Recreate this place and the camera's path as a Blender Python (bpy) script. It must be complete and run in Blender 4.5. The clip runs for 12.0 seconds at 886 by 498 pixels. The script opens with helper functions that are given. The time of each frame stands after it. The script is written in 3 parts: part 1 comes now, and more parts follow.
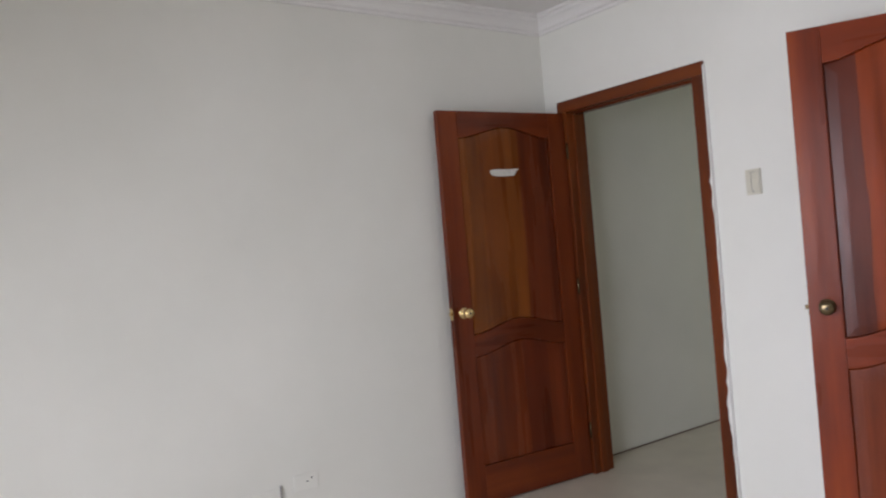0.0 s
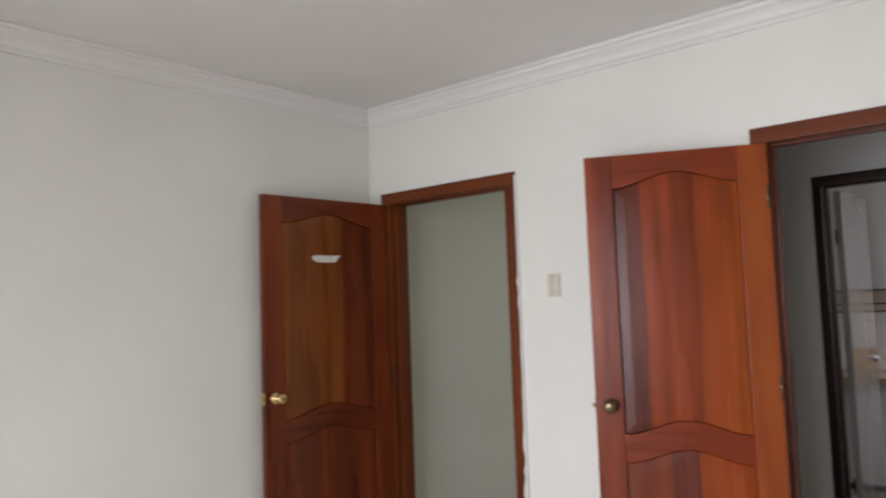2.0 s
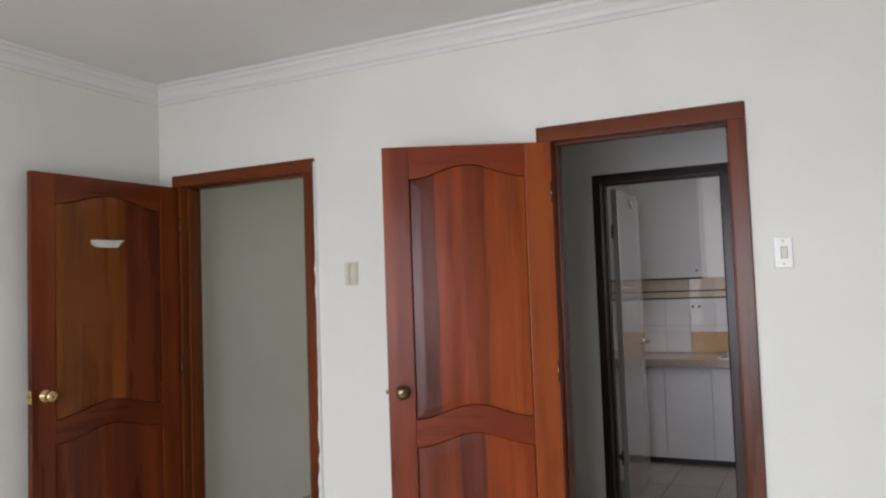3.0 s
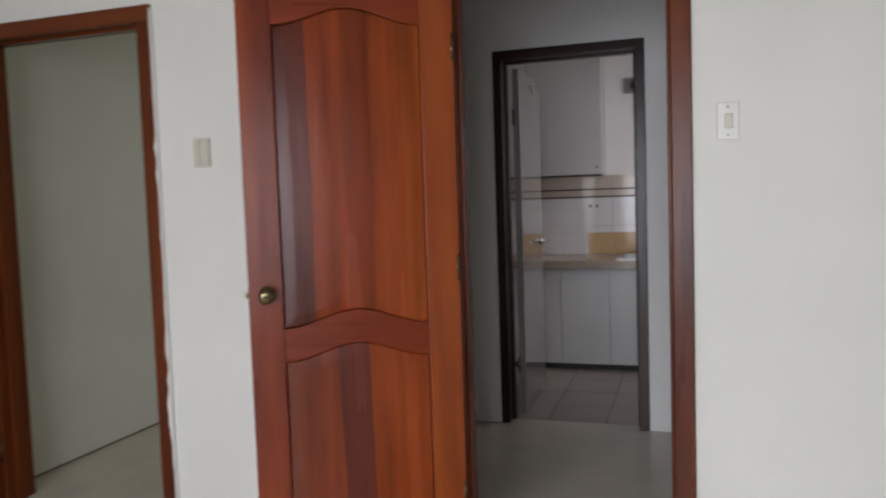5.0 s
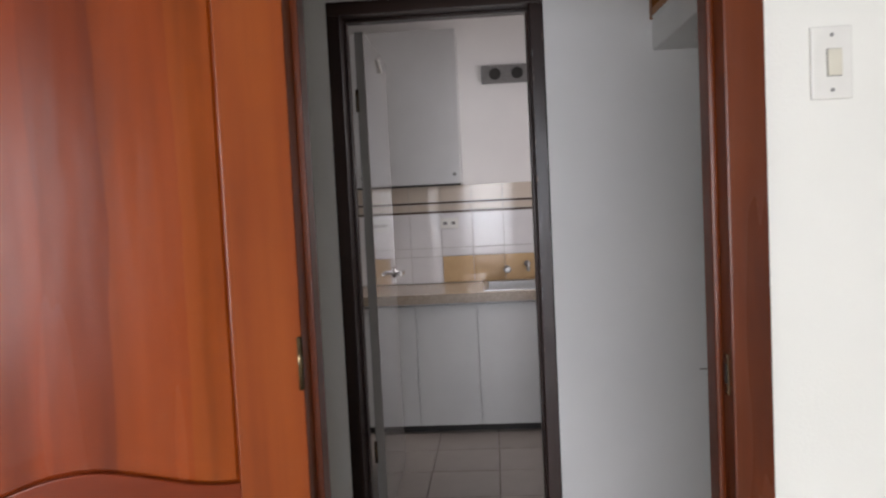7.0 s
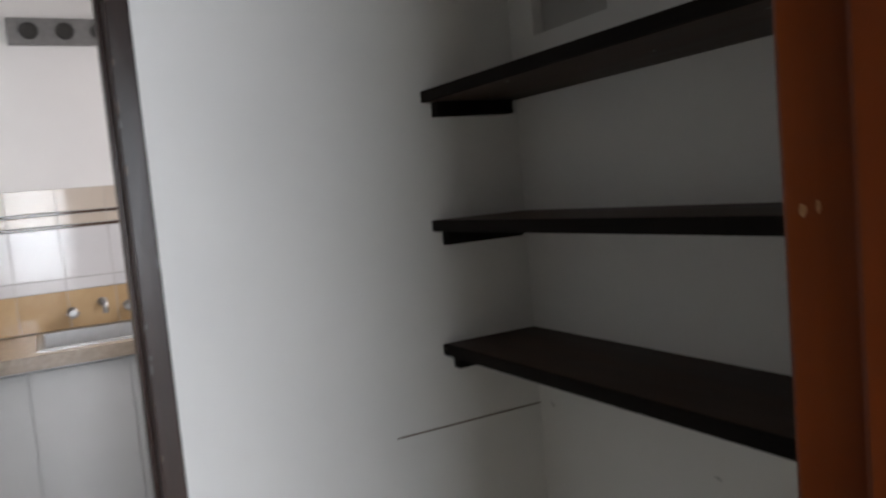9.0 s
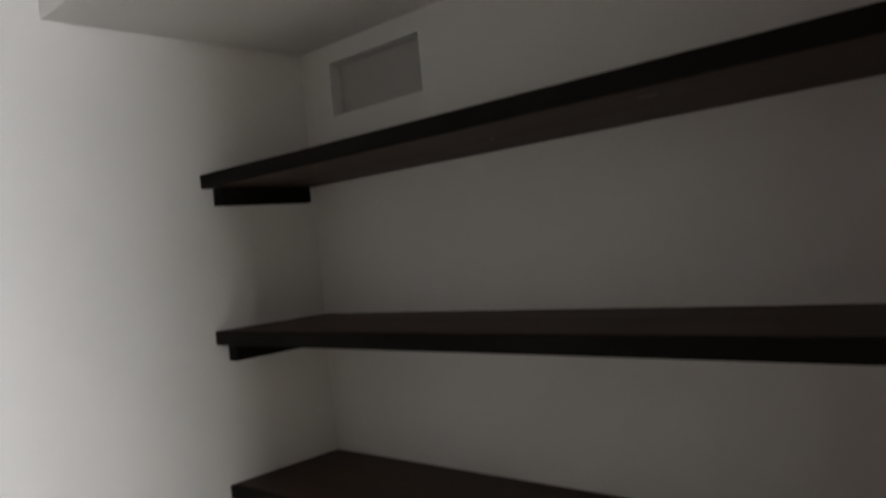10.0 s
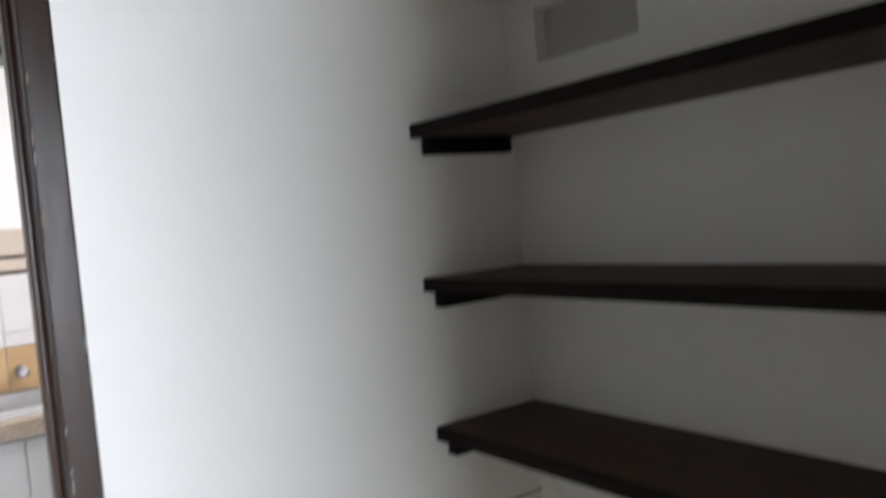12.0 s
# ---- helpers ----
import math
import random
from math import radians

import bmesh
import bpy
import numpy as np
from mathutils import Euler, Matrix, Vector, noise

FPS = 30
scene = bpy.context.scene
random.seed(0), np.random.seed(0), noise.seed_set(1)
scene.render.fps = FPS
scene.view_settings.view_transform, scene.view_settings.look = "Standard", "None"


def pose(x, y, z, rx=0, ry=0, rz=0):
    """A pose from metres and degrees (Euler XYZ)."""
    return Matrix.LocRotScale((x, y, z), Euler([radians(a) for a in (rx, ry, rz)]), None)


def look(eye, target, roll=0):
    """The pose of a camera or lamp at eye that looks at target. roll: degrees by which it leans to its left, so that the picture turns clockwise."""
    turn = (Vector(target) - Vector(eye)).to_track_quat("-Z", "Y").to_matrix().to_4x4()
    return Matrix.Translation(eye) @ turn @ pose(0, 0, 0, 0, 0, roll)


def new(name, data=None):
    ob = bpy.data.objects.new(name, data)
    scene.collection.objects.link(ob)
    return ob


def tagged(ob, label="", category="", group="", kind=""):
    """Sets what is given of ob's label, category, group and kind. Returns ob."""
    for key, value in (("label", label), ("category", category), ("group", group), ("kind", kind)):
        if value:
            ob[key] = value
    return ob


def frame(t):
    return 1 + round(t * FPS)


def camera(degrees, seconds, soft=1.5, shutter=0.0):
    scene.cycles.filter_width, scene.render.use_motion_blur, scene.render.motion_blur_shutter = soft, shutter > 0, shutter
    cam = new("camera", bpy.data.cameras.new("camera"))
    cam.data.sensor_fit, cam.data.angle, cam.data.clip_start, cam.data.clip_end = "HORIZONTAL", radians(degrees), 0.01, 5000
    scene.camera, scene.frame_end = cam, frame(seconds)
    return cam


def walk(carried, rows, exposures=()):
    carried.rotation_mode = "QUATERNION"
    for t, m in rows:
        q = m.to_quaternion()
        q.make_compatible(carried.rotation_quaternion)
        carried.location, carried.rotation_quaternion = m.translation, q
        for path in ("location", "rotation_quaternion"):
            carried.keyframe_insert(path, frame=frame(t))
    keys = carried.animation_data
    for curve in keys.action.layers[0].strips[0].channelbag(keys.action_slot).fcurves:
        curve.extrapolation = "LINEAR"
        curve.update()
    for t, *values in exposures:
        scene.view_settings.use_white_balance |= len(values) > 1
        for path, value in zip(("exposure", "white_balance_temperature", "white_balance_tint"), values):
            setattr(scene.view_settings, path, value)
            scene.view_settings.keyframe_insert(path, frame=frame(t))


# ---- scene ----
cam = camera(60.7, 12.0, soft=2.2, shutter=0.4)
PATH = [
    (0, (0.933, -3.058, 1.311), (-0.694, -1.894, 1.314), -4.8),
    (0.5, (0.999, -3.149, 1.314), (-0.571, -1.909, 1.330), -3.9),
    (1, (1.042, -3.176, 1.435), (-0.475, -1.876, 1.53), -2.5),
    (1.5, (1.054, -3.141, 1.429), (-0.396, -1.774, 1.605), -2.2),
    (2, (1.017, -3.11, 1.399), (-0.284, -1.599, 1.558), -2.0),
    (2.5, (1.045, -3.085, 1.401), (-0.023, -1.399, 1.53), -2.0),
    (3, (1.053, -3.068, 1.398), (0.166, -1.278, 1.509), -2.0),
    (3.2, (1.05, -3.057, 1.388), (0.147, -1.274, 1.464), -1.8),
    (4.8, (0.881, -2.618, 1.301), (0.176, -0.751, 1.173), -1.8),
    (5, (0.815, -2.515, 1.284), (0.2, -0.616, 1.154), -1.9),
    (5.5, (0.685, -2.242, 1.305), (0.267, -0.291, 1.162), -3.4),
    (6, (0.605, -1.903, 1.294), (0.171, 0.047, 1.184), -2.0),
    (6.5, (0.506, -1.594, 1.285), (0.199, 0.378, 1.162), -2.2),
    (6.7, (0.452, -1.459, 1.299), (0.225, 0.525, 1.19), -2.6),
    (8.3, (0.329, -0.473, 1.299), (0.794, 1.465, 1.138), -5.0),
    (8.5, (0.332, -0.381, 1.312), (0.997, 1.490, 1.070), -6.2),
    (8.6, (0.334, -0.345, 1.311), (1.075, 1.495, 1.065), -6.3),
    (9, (0.385, -0.164, 1.289), (1.313, 1.600, 1.127), -5.2),
    (9.5, (0.443, 0.003, 1.304), (1.688, 1.563, 1.182), -4.4),
    (10, (0.461, 0.137, 1.344), (1.915, 1.510, 1.332), -5.6),
    (10.5, (0.450, 0.178, 1.383), (1.857, 1.535, 1.806), -3.5),
    (11, (0.404, 0.148, 1.423), (1.648, 1.552, 2.116), -2.9),
    (11.5, (0.391, 0.143, 1.403), (1.625, 1.671, 1.782), -2.8),
    (12, (0.374, 0.238, 1.341), (1.531, 1.867, 1.251), -5.1),
]
EXPOSURES = [(0.0, -0.98, 6350, 20), (1.0, -0.88, 6450, 19), (2.0, -0.88, 6550, 18), (3.2, -0.98, 6400, 17), (5.0, -1.2, 6450, 17), (5.5, -1.25, 6450, 17), (6.0, -0.85, 6550, 18), (6.7, -0.62, 6550, 18), (8.4, -0.42, 6400, 13), (9.5, 0.08, 6550, 14), (10.5, 0.53, 6900, 16), (11.0, 0.58, 6900, 17), (12.0, 0.62, 6300, 13)]
walk(cam, [(t, look(eye, target, roll)) for t, eye, target, roll in PATH], EXPOSURES)

# ---- plan, in metres ----
CEIL = 2.58
WEST, EAST = -2.22, 2.60          # bedroom side walls
SOUTH = -4.60                     # bedroom window wall
WALL_A = 0.122                     # thickness of the wall with the two doors
HALL_Y = 1.646                    # hall face of the kitchen wall
KIT_Y0 = HALL_Y + 0.15
KIT_Y1 = 3.60
HALL_E = 1.613                     # shelf wall
PART_X0, PART_X1 = -1.12, -1.00   # partition between corridor and hall
KIT_W, KIT_E = -0.95, 1.35
CORR_END = 3.60
D1 = (-2.115, -1.163, 2.08)
D2 = (0.0, 0.834, 2.08)
DK = (-0.208, 0.612, 2.095)
FACE = 0.064

# ---- world, sun, window light ----
world = bpy.data.worlds.new("sky")
scene.world = world
world.use_nodes = True
wn = world.node_tree
sky = wn.nodes.new("ShaderNodeTexSky")
sky.sky_type, sky.sun_disc = "NISHITA", False
sky.sun_elevation, sky.sun_rotation = radians(35), radians(104)
wn.links.new(sky.outputs["Color"], wn.nodes["Background"].inputs["Color"])
wn.nodes["Background"].inputs["Strength"].default_value = 0.10
sun = new("sun", bpy.data.lights.new("sun", "SUN"))
sun.data.energy, sun.data.angle, sun.data.color = 1.1, radians(16), (1.0, 0.97, 0.94)
sun.matrix_world = look((10, -2.5, 7.2), (0, 0, 0))


def window_light(name, eye, target, sx, sy, watts, color):
    ob = new(name, bpy.data.lights.new(name, "AREA"))
    ob.data.shape, ob.data.size, ob.data.size_y = "RECTANGLE", sx, sy
    ob.data.energy, ob.data.color = watts, color
    ob.matrix_world = look(eye, target)
    return ob


WIN = (-1.30, 1.35, 0.35, 2.20)        # bedroom window: x0, x1, z0, z1
bed_light = window_light("bedroom_window_light", (0.02, SOUTH + 0.02, 1.28), (0.05, SOUTH + 1.02, 0.92), 2.5, 1.75, 116, (0.88, 0.945, 0.99))
bed_light.data.spread = radians(124)
window_light("kitchen_window_light", (KIT_E - 0.02, 2.75, 1.72), (KIT_E - 1.02, 2.75, 1.32), 1.0, 1.05, 10.5, (1.0, 0.955, 0.945))
# added lamp that brightens the corridor; its real source is unknown
window_light("corridor_fill_light", (-1.67, CORR_END - 0.02, 1.6), (-1.67, 0, 1.2), 0.7, 1.0, 10, (0.91, 1.0, 0.76))


# ---- materials ----
def material(name):
    m = bpy.data.materials.new(name)
    m.use_nodes = True
    return m, m.node_tree.nodes, m.node_tree.links, m.node_tree.nodes["Principled BSDF"]


def ramp(n, stops):
    r = n.new("ShaderNodeValToRGB")
    r.color_ramp.elements[0].position, r.color_ramp.elements[0].color = stops[0][0], (*stops[0][1], 1)
    r.color_ramp.elements[1].position, r.color_ramp.elements[1].color = stops[-1][0], (*stops[-1][1], 1)
    for p, c in stops[1:-1]:
        e = r.color_ramp.elements.new(p)
        e.color = (*c, 1)
    return r


def coords(n, l, scale):
    tc, mp = n.new("ShaderNodeTexCoord"), n.new("ShaderNodeMapping")
    mp.inputs["Scale"].default_value = scale
    l.new(tc.outputs["Object"], mp.inputs["Vector"])
    return mp.outputs["Vector"]


def noise_node(n, l, vec, scale, detail=4, rough=0.55):
    t = n.new("ShaderNodeTexNoise")
    t.inputs["Scale"].default_value, t.inputs["Detail"].default_value, t.inputs["Roughness"].default_value = scale, detail, rough
    l.new(vec, t.inputs["Vector"])
    return t.outputs["Fac"]


def bump_node(n, l, height, strength, dist, bsdf):
    b = n.new("ShaderNodeBump")
    b.inputs["Strength"].default_value, b.inputs["Distance"].default_value = strength, dist
    l.new(height, b.inputs["Height"])
    l.new(b.outputs["Normal"], bsdf.inputs["Normal"])


def plaster(name, c0, c1, rough=0.6, bump=0.25, stain=(0.92, 0.9, 0.86)):
    """Rolled wall paint: broad mottling, fine roller stipple and a few scuffs."""
    m, n, l, b = material(name)
    v = coords(n, l, (1, 1, 1))
    r = ramp(n, [(0.3, c0), (0.7, c1)])
    l.new(noise_node(n, l, v, 1.7, 5), r.inputs["Fac"])
    scuff = ramp(n, [(0.68, (1, 1, 1)), (0.80, stain)])
    l.new(noise_node(n, l, v, 5.5, 8, 0.7), scuff.inputs["Fac"])
    mix = n.new("ShaderNodeMix")
    mix.data_type, mix.blend_type = "RGBA", "MULTIPLY"
    mix.inputs["Factor"].default_value = 0.8
    l.new(r.outputs["Color"], mix.inputs["A"])
    l.new(scuff.outputs["Color"], mix.inputs["B"])
    l.new(mix.outputs["Result"], b.inputs["Base Color"])
    b.inputs["Roughness"].default_value = rough
    bump_node(n, l, noise_node(n, l, v, 160, 3), bump, 0.002, b)
    return m


def wood(name, dark, mid, light, grain="z", rough=0.3, coat=0.0, boards=()):
    """Varnished timber; grain names the long axis, boards the glued-up boards as (start along x, tint)."""
    m, n, l, b = material(name)
    sc = {"z": (16, 16, 1.1), "x": (1.1, 16, 16), "y": (16, 1.1, 16)}[grain]
    v = coords(n, l, sc)
    fine = noise_node(n, l, v, 3.0, 8, 0.65)
    broad = noise_node(n, l, coords(n, l, tuple(a * 0.28 for a in sc)), 2.0, 3)
    patch = noise_node(n, l, coords(n, l, tuple(a * 0.12 + 1.2 for a in sc)), 1.5, 4)
    add = n.new("ShaderNodeMath")
    add.operation = "MULTIPLY_ADD"
    l.new(fine, add.inputs[0])
    add.inputs[1].default_value = 0.16
    l.new(broad, add.inputs[2])
    add2 = n.new("ShaderNodeMath")
    add2.operation = "MULTIPLY_ADD"
    l.new(patch, add2.inputs[0])
    add2.inputs[1].default_value = 0.35
    l.new(add.outputs[0], add2.inputs[2])
    r = ramp(n, [(0.53, dark), (0.75, mid), (1.02, light)])
    l.new(add2.outputs[0], r.inputs["Fac"])
    color = r.outputs["Color"]
    if boards:
        sep = n.new("ShaderNodeSeparateXYZ")
        l.new(coords(n, l, (1, 1, 1)), sep.inputs[0])
        wob = n.new("ShaderNodeMath")
        wob.operation = "MULTIPLY_ADD"
        l.new(patch, wob.inputs[0])
        wob.inputs[1].default_value = 0.045
        l.new(sep.outputs["X"], wob.inputs[2])
        br = ramp(n, [(max(p, 0.0), c) for p, c in boards])
        br.color_ramp.interpolation = "CONSTANT"
        l.new(wob.outputs[0], br.inputs["Fac"])
        mix = n.new("ShaderNodeMix")
        mix.data_type, mix.blend_type = "RGBA", "MULTIPLY"
        mix.inputs["Factor"].default_value = 1.0
        l.new(color, mix.inputs["A"])
        l.new(br.outputs["Color"], mix.inputs["B"])
        color = mix.outputs["Result"]
    l.new(color, b.inputs["Base Color"])
    rr = n.new("ShaderNodeMapRange")
    rr.inputs["To Min"].default_value, rr.inputs["To Max"].default_value = rough * 0.8, rough * 1.5
    l.new(broad, rr.inputs["Value"])
    l.new(rr.outputs["Result"], b.inputs["Roughness"])
    b.inputs["Coat Weight"].default_value, b.inputs["Coat Roughness"].default_value = coat, 0.24
    b.inputs["Specular IOR Level"].default_value = 0.22
    wav = n.new("ShaderNodeMath")
    wav.operation = "MULTIPLY_ADD"
    l.new(noise_node(n, l, coords(n, l, tuple(a * 0.35 + 2.0 for a in sc)), 1.6, 2), wav.inputs[0])
    wav.inputs[1].default_value = 5.0
    l.new(fine, wav.inputs[2])
    bump_node(n, l, wav.outputs[0], 0.2, 0.0016, b)
    l.new(b.inputs["Normal"].links[0].from_socket, b.inputs["Coat Normal"])
    return m


def plain(name, color, rough=0.5, metal=0.0, vary=0.12, scale=30.0, coat=0.0):
    m, n, l, b = material(name)
    v = coords(n, l, (1, 1, 1))
    r = ramp(n, [(0.3, tuple(c * (1 - vary) for c in color)), (0.7, color)])
    l.new(noise_node(n, l, v, scale, 5), r.inputs["Fac"])
    l.new(r.outputs["Color"], b.inputs["Base Color"])
    b.inputs["Roughness"].default_value, b.inputs["Metallic"].default_value = rough, metal
    b.inputs["Coat Weight"].default_value = coat
    bump_node(n, l, noise_node(n, l, v, scale * 5, 2), 0.08, 0.001, b)
    return m


def tile_material(name, c0, c1, rough, cloud=6.0):
    """Glazed ceramic, each piece a slightly different shade."""
    m, n, l, b = material(name)
    info = n.new("ShaderNodeObjectInfo")
    r = ramp(n, [(0.0, c0), (1.0, c1)])
    nz = noise_node(n, l, coords(n, l, (1, 1, 1)), cloud, 6)
    mad = n.new("ShaderNodeMath")
    mad.operation = "MULTIPLY_ADD"
    l.new(info.outputs["Random"], mad.inputs[0])
    mad.inputs[1].default_value = 0.4
    l.new(nz, mad.inputs[2])
    l.new(mad.outputs[0], r.inputs["Fac"])
    l.new(r.outputs["Color"], b.inputs["Base Color"])
    b.inputs["Roughness"].default_value = rough
    return m


M_WALL = plaster("wall_paint", (0.765, 0.762, 0.705), (0.815, 0.81, 0.755))
M_HALLWALL = plaster("hall_paint", (0.825, 0.815, 0.80), (0.88, 0.868, 0.85))
M_CEIL = plaster("ceiling_paint", (0.77, 0.75, 0.735), (0.82, 0.80, 0.785), 0.8)
M_CORNICE = plaster("cornice_plaster", (0.77, 0.755, 0.735), (0.82, 0.805, 0.785), 0.6, 0.1)
M_RAW = plaster("raw_plaster", (0.74, 0.73, 0.70), (0.86, 0.85, 0.82), 0.9, 0.6)
M_CEMENT = plaster("bare_cement", (0.50, 0.485, 0.47), (0.58, 0.565, 0.545), 0.9, 0.6)
RED = ((0.105, 0.016, 0.005), (0.195, 0.029, 0.006), (0.285, 0.051, 0.008))
BROWN = ((0.072, 0.0125, 0.0038), (0.148, 0.0255, 0.0055), (0.22, 0.044, 0.008))
FRAME_C = ((0.060, 0.0120, 0.0035), (0.125, 0.0255, 0.0050), (0.19, 0.043, 0.007))
GREY_W = ((0.46, 0.42, 0.42), (0.86, 0.86, 0.86), (1.18, 1.22, 1.25))
M_FRAME = wood("frame_wood", *FRAME_C, "z", 0.26, 0.14)
M_FRAME_H = wood("frame_wood_head", *FRAME_C, "x", 0.26, 0.14)
M_DOOR_A = wood("door_wood_brown", *BROWN, "z", 0.26, 0.14)
M_DOOR_AH = wood("door_wood_brown_rail", *BROWN, "x", 0.26, 0.14)
M_DOOR = wood("door_wood", *RED, "z", 0.26, 0.14)
M_DOOR_H = wood("door_wood_rail", (0.15, 0.0225, 0.0055), (0.20, 0.030, 0.0065), (0.26, 0.044, 0.008), "x", 0.26, 0.14)
M_DOOR_O = wood("door_wood_orange", (0.15, 0.026, 0.005), (0.26, 0.051, 0.007), (0.35, 0.082, 0.010), "z", 0.28, 0.3)
# board tints; the dark hinge half also has a reflection painted in
M_PANEL_A = wood("door_panel_wood_tan_reflection", *GREY_W, "z", 0.24, 0.12, (
    (0.0, (0.130, 0.023, 0.007)), (0.20, (0.150, 0.028, 0.008)), (0.345, (0.205, 0.055, 0.009)), (0.47, (0.19, 0.049, 0.008)), (0.60, (0.22, 0.061, 0.010))))
M_PANEL_AL = wood("door_panel_wood_brown", *GREY_W, "z", 0.24, 0.12, (
    (0.0, (0.150, 0.026, 0.007)), (0.26, (0.120, 0.021, 0.007)), (0.42, (0.175, 0.033, 0.008)), (0.58, (0.155, 0.030, 0.008))))
M_PANEL_B = wood("door_panel_wood_red", *GREY_W, "z", 0.22, 0.2, (
    (0.0, (0.31, 0.062, 0.008)), (0.20, (0.28, 0.049, 0.007)), (0.31, (0.215, 0.035, 0.007)), (0.40, (0.255, 0.041, 0.008)), (0.517, (0.120, 0.023, 0.011))))
M_PANEL_BL = wood("door_panel_wood_mixed", *GREY_W, "z", 0.22, 0.16, (
    (0.0, (0.25, 0.043, 0.007)), (0.25, (0.27, 0.047, 0.008)), (0.335, (0.125, 0.026, 0.014)), (0.44, (0.225, 0.044, 0.014))))
DK_W = ((0.012, 0.005, 0.0035), (0.027, 0.0115, 0.008), (0.055, 0.027, 0.020))
M_KFRAME = wood("dark_frame_wood", *DK_W, "z", 0.30, 0.3)
M_KFRAME_H = wood("dark_frame_wood_head", *DK_W, "x", 0.30, 0.3)
# one plank in two tones: dust and grazing sheen in the brown, front near-black
M_SHELF = wood("shelf_wood", (0.022, 0.0105, 0.0065), (0.045, 0.023, 0.0145), (0.080, 0.046, 0.031), "y", 0.45)
M_EDGE = wood("darkened_shelf_edge_wood", (0.004, 0.003, 0.0025), (0.008, 0.006, 0.005), (0.014, 0.010, 0.008), "y", 0.8)
LOFT_C = ((0.20, 0.066, 0.012), (0.34, 0.120, 0.022), (0.46, 0.18, 0.042))
M_LOFT = wood("loft_wood", *LOFT_C, "z", 0.38)
M_LOFT_H = wood("loft_wood_rail", *LOFT_C, "y", 0.38)
M_FLOOR = plain("floor_vinyl", (0.66, 0.60, 0.50), 0.32, 0, 0.16, 3.5, 0.15)
M_BRASS = plain("polished_brass", (0.83, 0.62, 0.30), 0.16, 1.0, 0.1)
M_BRONZE = plain("aged_brass", (0.20, 0.15, 0.085), 0.24, 1.0, 0.3, 40)
M_STEEL = plain("chrome_steel", (0.70, 0.70, 0.70), 0.18, 1.0, 0.08)
M_SINK = plain("brushed_steel", (0.50, 0.50, 0.50), 0.42, 1.0, 0.12)
M_CREAM = plain("cream_plastic", (0.66, 0.63, 0.52), 0.4, 0, 0.06)
M_CLEAR = plain("pale_plastic", (0.79, 0.78, 0.73), 0.25, 0, 0.05)
M_DARK = plain("dark_slot", (0.03, 0.028, 0.025), 0.6)
# off-white door paint, darkened to grey so the leaf looks less lit
M_WHITE_SHADED = plain("shaded_white_gloss_paint", (0.30, 0.28, 0.265), 0.10, 0, 0.05, 8, 0.5)
M_CAB = plain("white_laminate", (0.60, 0.605, 0.60), 0.30, 0, 0.05, 6)
M_COUNTER = plain("beige_counter", (0.42, 0.34, 0.26), 0.22, 0, 0.35, 60)
M_GREY = plain("grey_plate", (0.22, 0.215, 0.21), 0.6, 0, 0.2, 40)
M_GROUT = plain("grout", (0.60, 0.58, 0.55), 0.9, 0, 0.2, 60)
M_DGROUT = plain("dark_grout", (0.265, 0.235, 0.205), 0.9, 0, 0.2, 60)
M_TILE_W = tile_material("white_tile", (0.68, 0.67, 0.68), (0.78, 0.77, 0.77), 0.09)
M_TILE_B = tile_material("beige_tile", (0.52, 0.44, 0.36), (0.64, 0.56, 0.47), 0.09)
M_TILE_T = tile_material("tan_tile", (0.46, 0.30, 0.15), (0.60, 0.42, 0.23), 0.08, 18)
M_LIST = tile_material("brown_listello", (0.06, 0.035, 0.022), (0.10, 0.06, 0.04), 0.12)
M_KFLOOR = tile_material("kitchen_floor_tile", (0.29, 0.255, 0.225), (0.37, 0.33, 0.295), 0.38, 9)
M_PAPER = plain("white_paper", (0.78, 0.77, 0.72), 0.7, 0, 0.25, 60)
M_STAIN = plain("brown_stain", (0.26, 0.19, 0.15), 0.8, 0, 0.5, 25)
M_BARE = plain("bare_wood", (0.30, 0.16, 0.07), 0.7, 0, 0.3, 60)
M_CABLE = plain("grey_cable", (0.35, 0.34, 0.33), 0.6)
M_ALU = plain("window_frame_metal", (0.55, 0.55, 0.55), 0.4, 0.8)
M_GLASS, gn, gl, gb = material("window_glass")
gb.inputs["Transmission Weight"].default_value, gb.inputs["Roughness"].default_value, gb.inputs["IOR"].default_value = 1.0, 0.0, 1.45


# ---- building helpers ----
def box(bm, x0, y0, z0, x1, y1, z1, bevel=0.0):
    vs = bmesh.ops.create_cube(bm, size=1.0)["verts"]
    bmesh.ops.scale(bm, vec=(x1 - x0, y1 - y0, z1 - z0), verts=vs)
    bmesh.ops.translate(bm, vec=((x0 + x1) / 2, (y0 + y1) / 2, (z0 + z1) / 2), verts=vs)
    if bevel:
        es = list({e for v in vs for e in v.link_edges})
        bmesh.ops.bevel(bm, geom=es, offset=bevel, segments=2, affect="EDGES", profile=0.6)
    return bm


def boxes(*rows, bevel=0.0):
    bm = bmesh.new()
    for r in rows:
        box(bm, *r, bevel)
    return bm


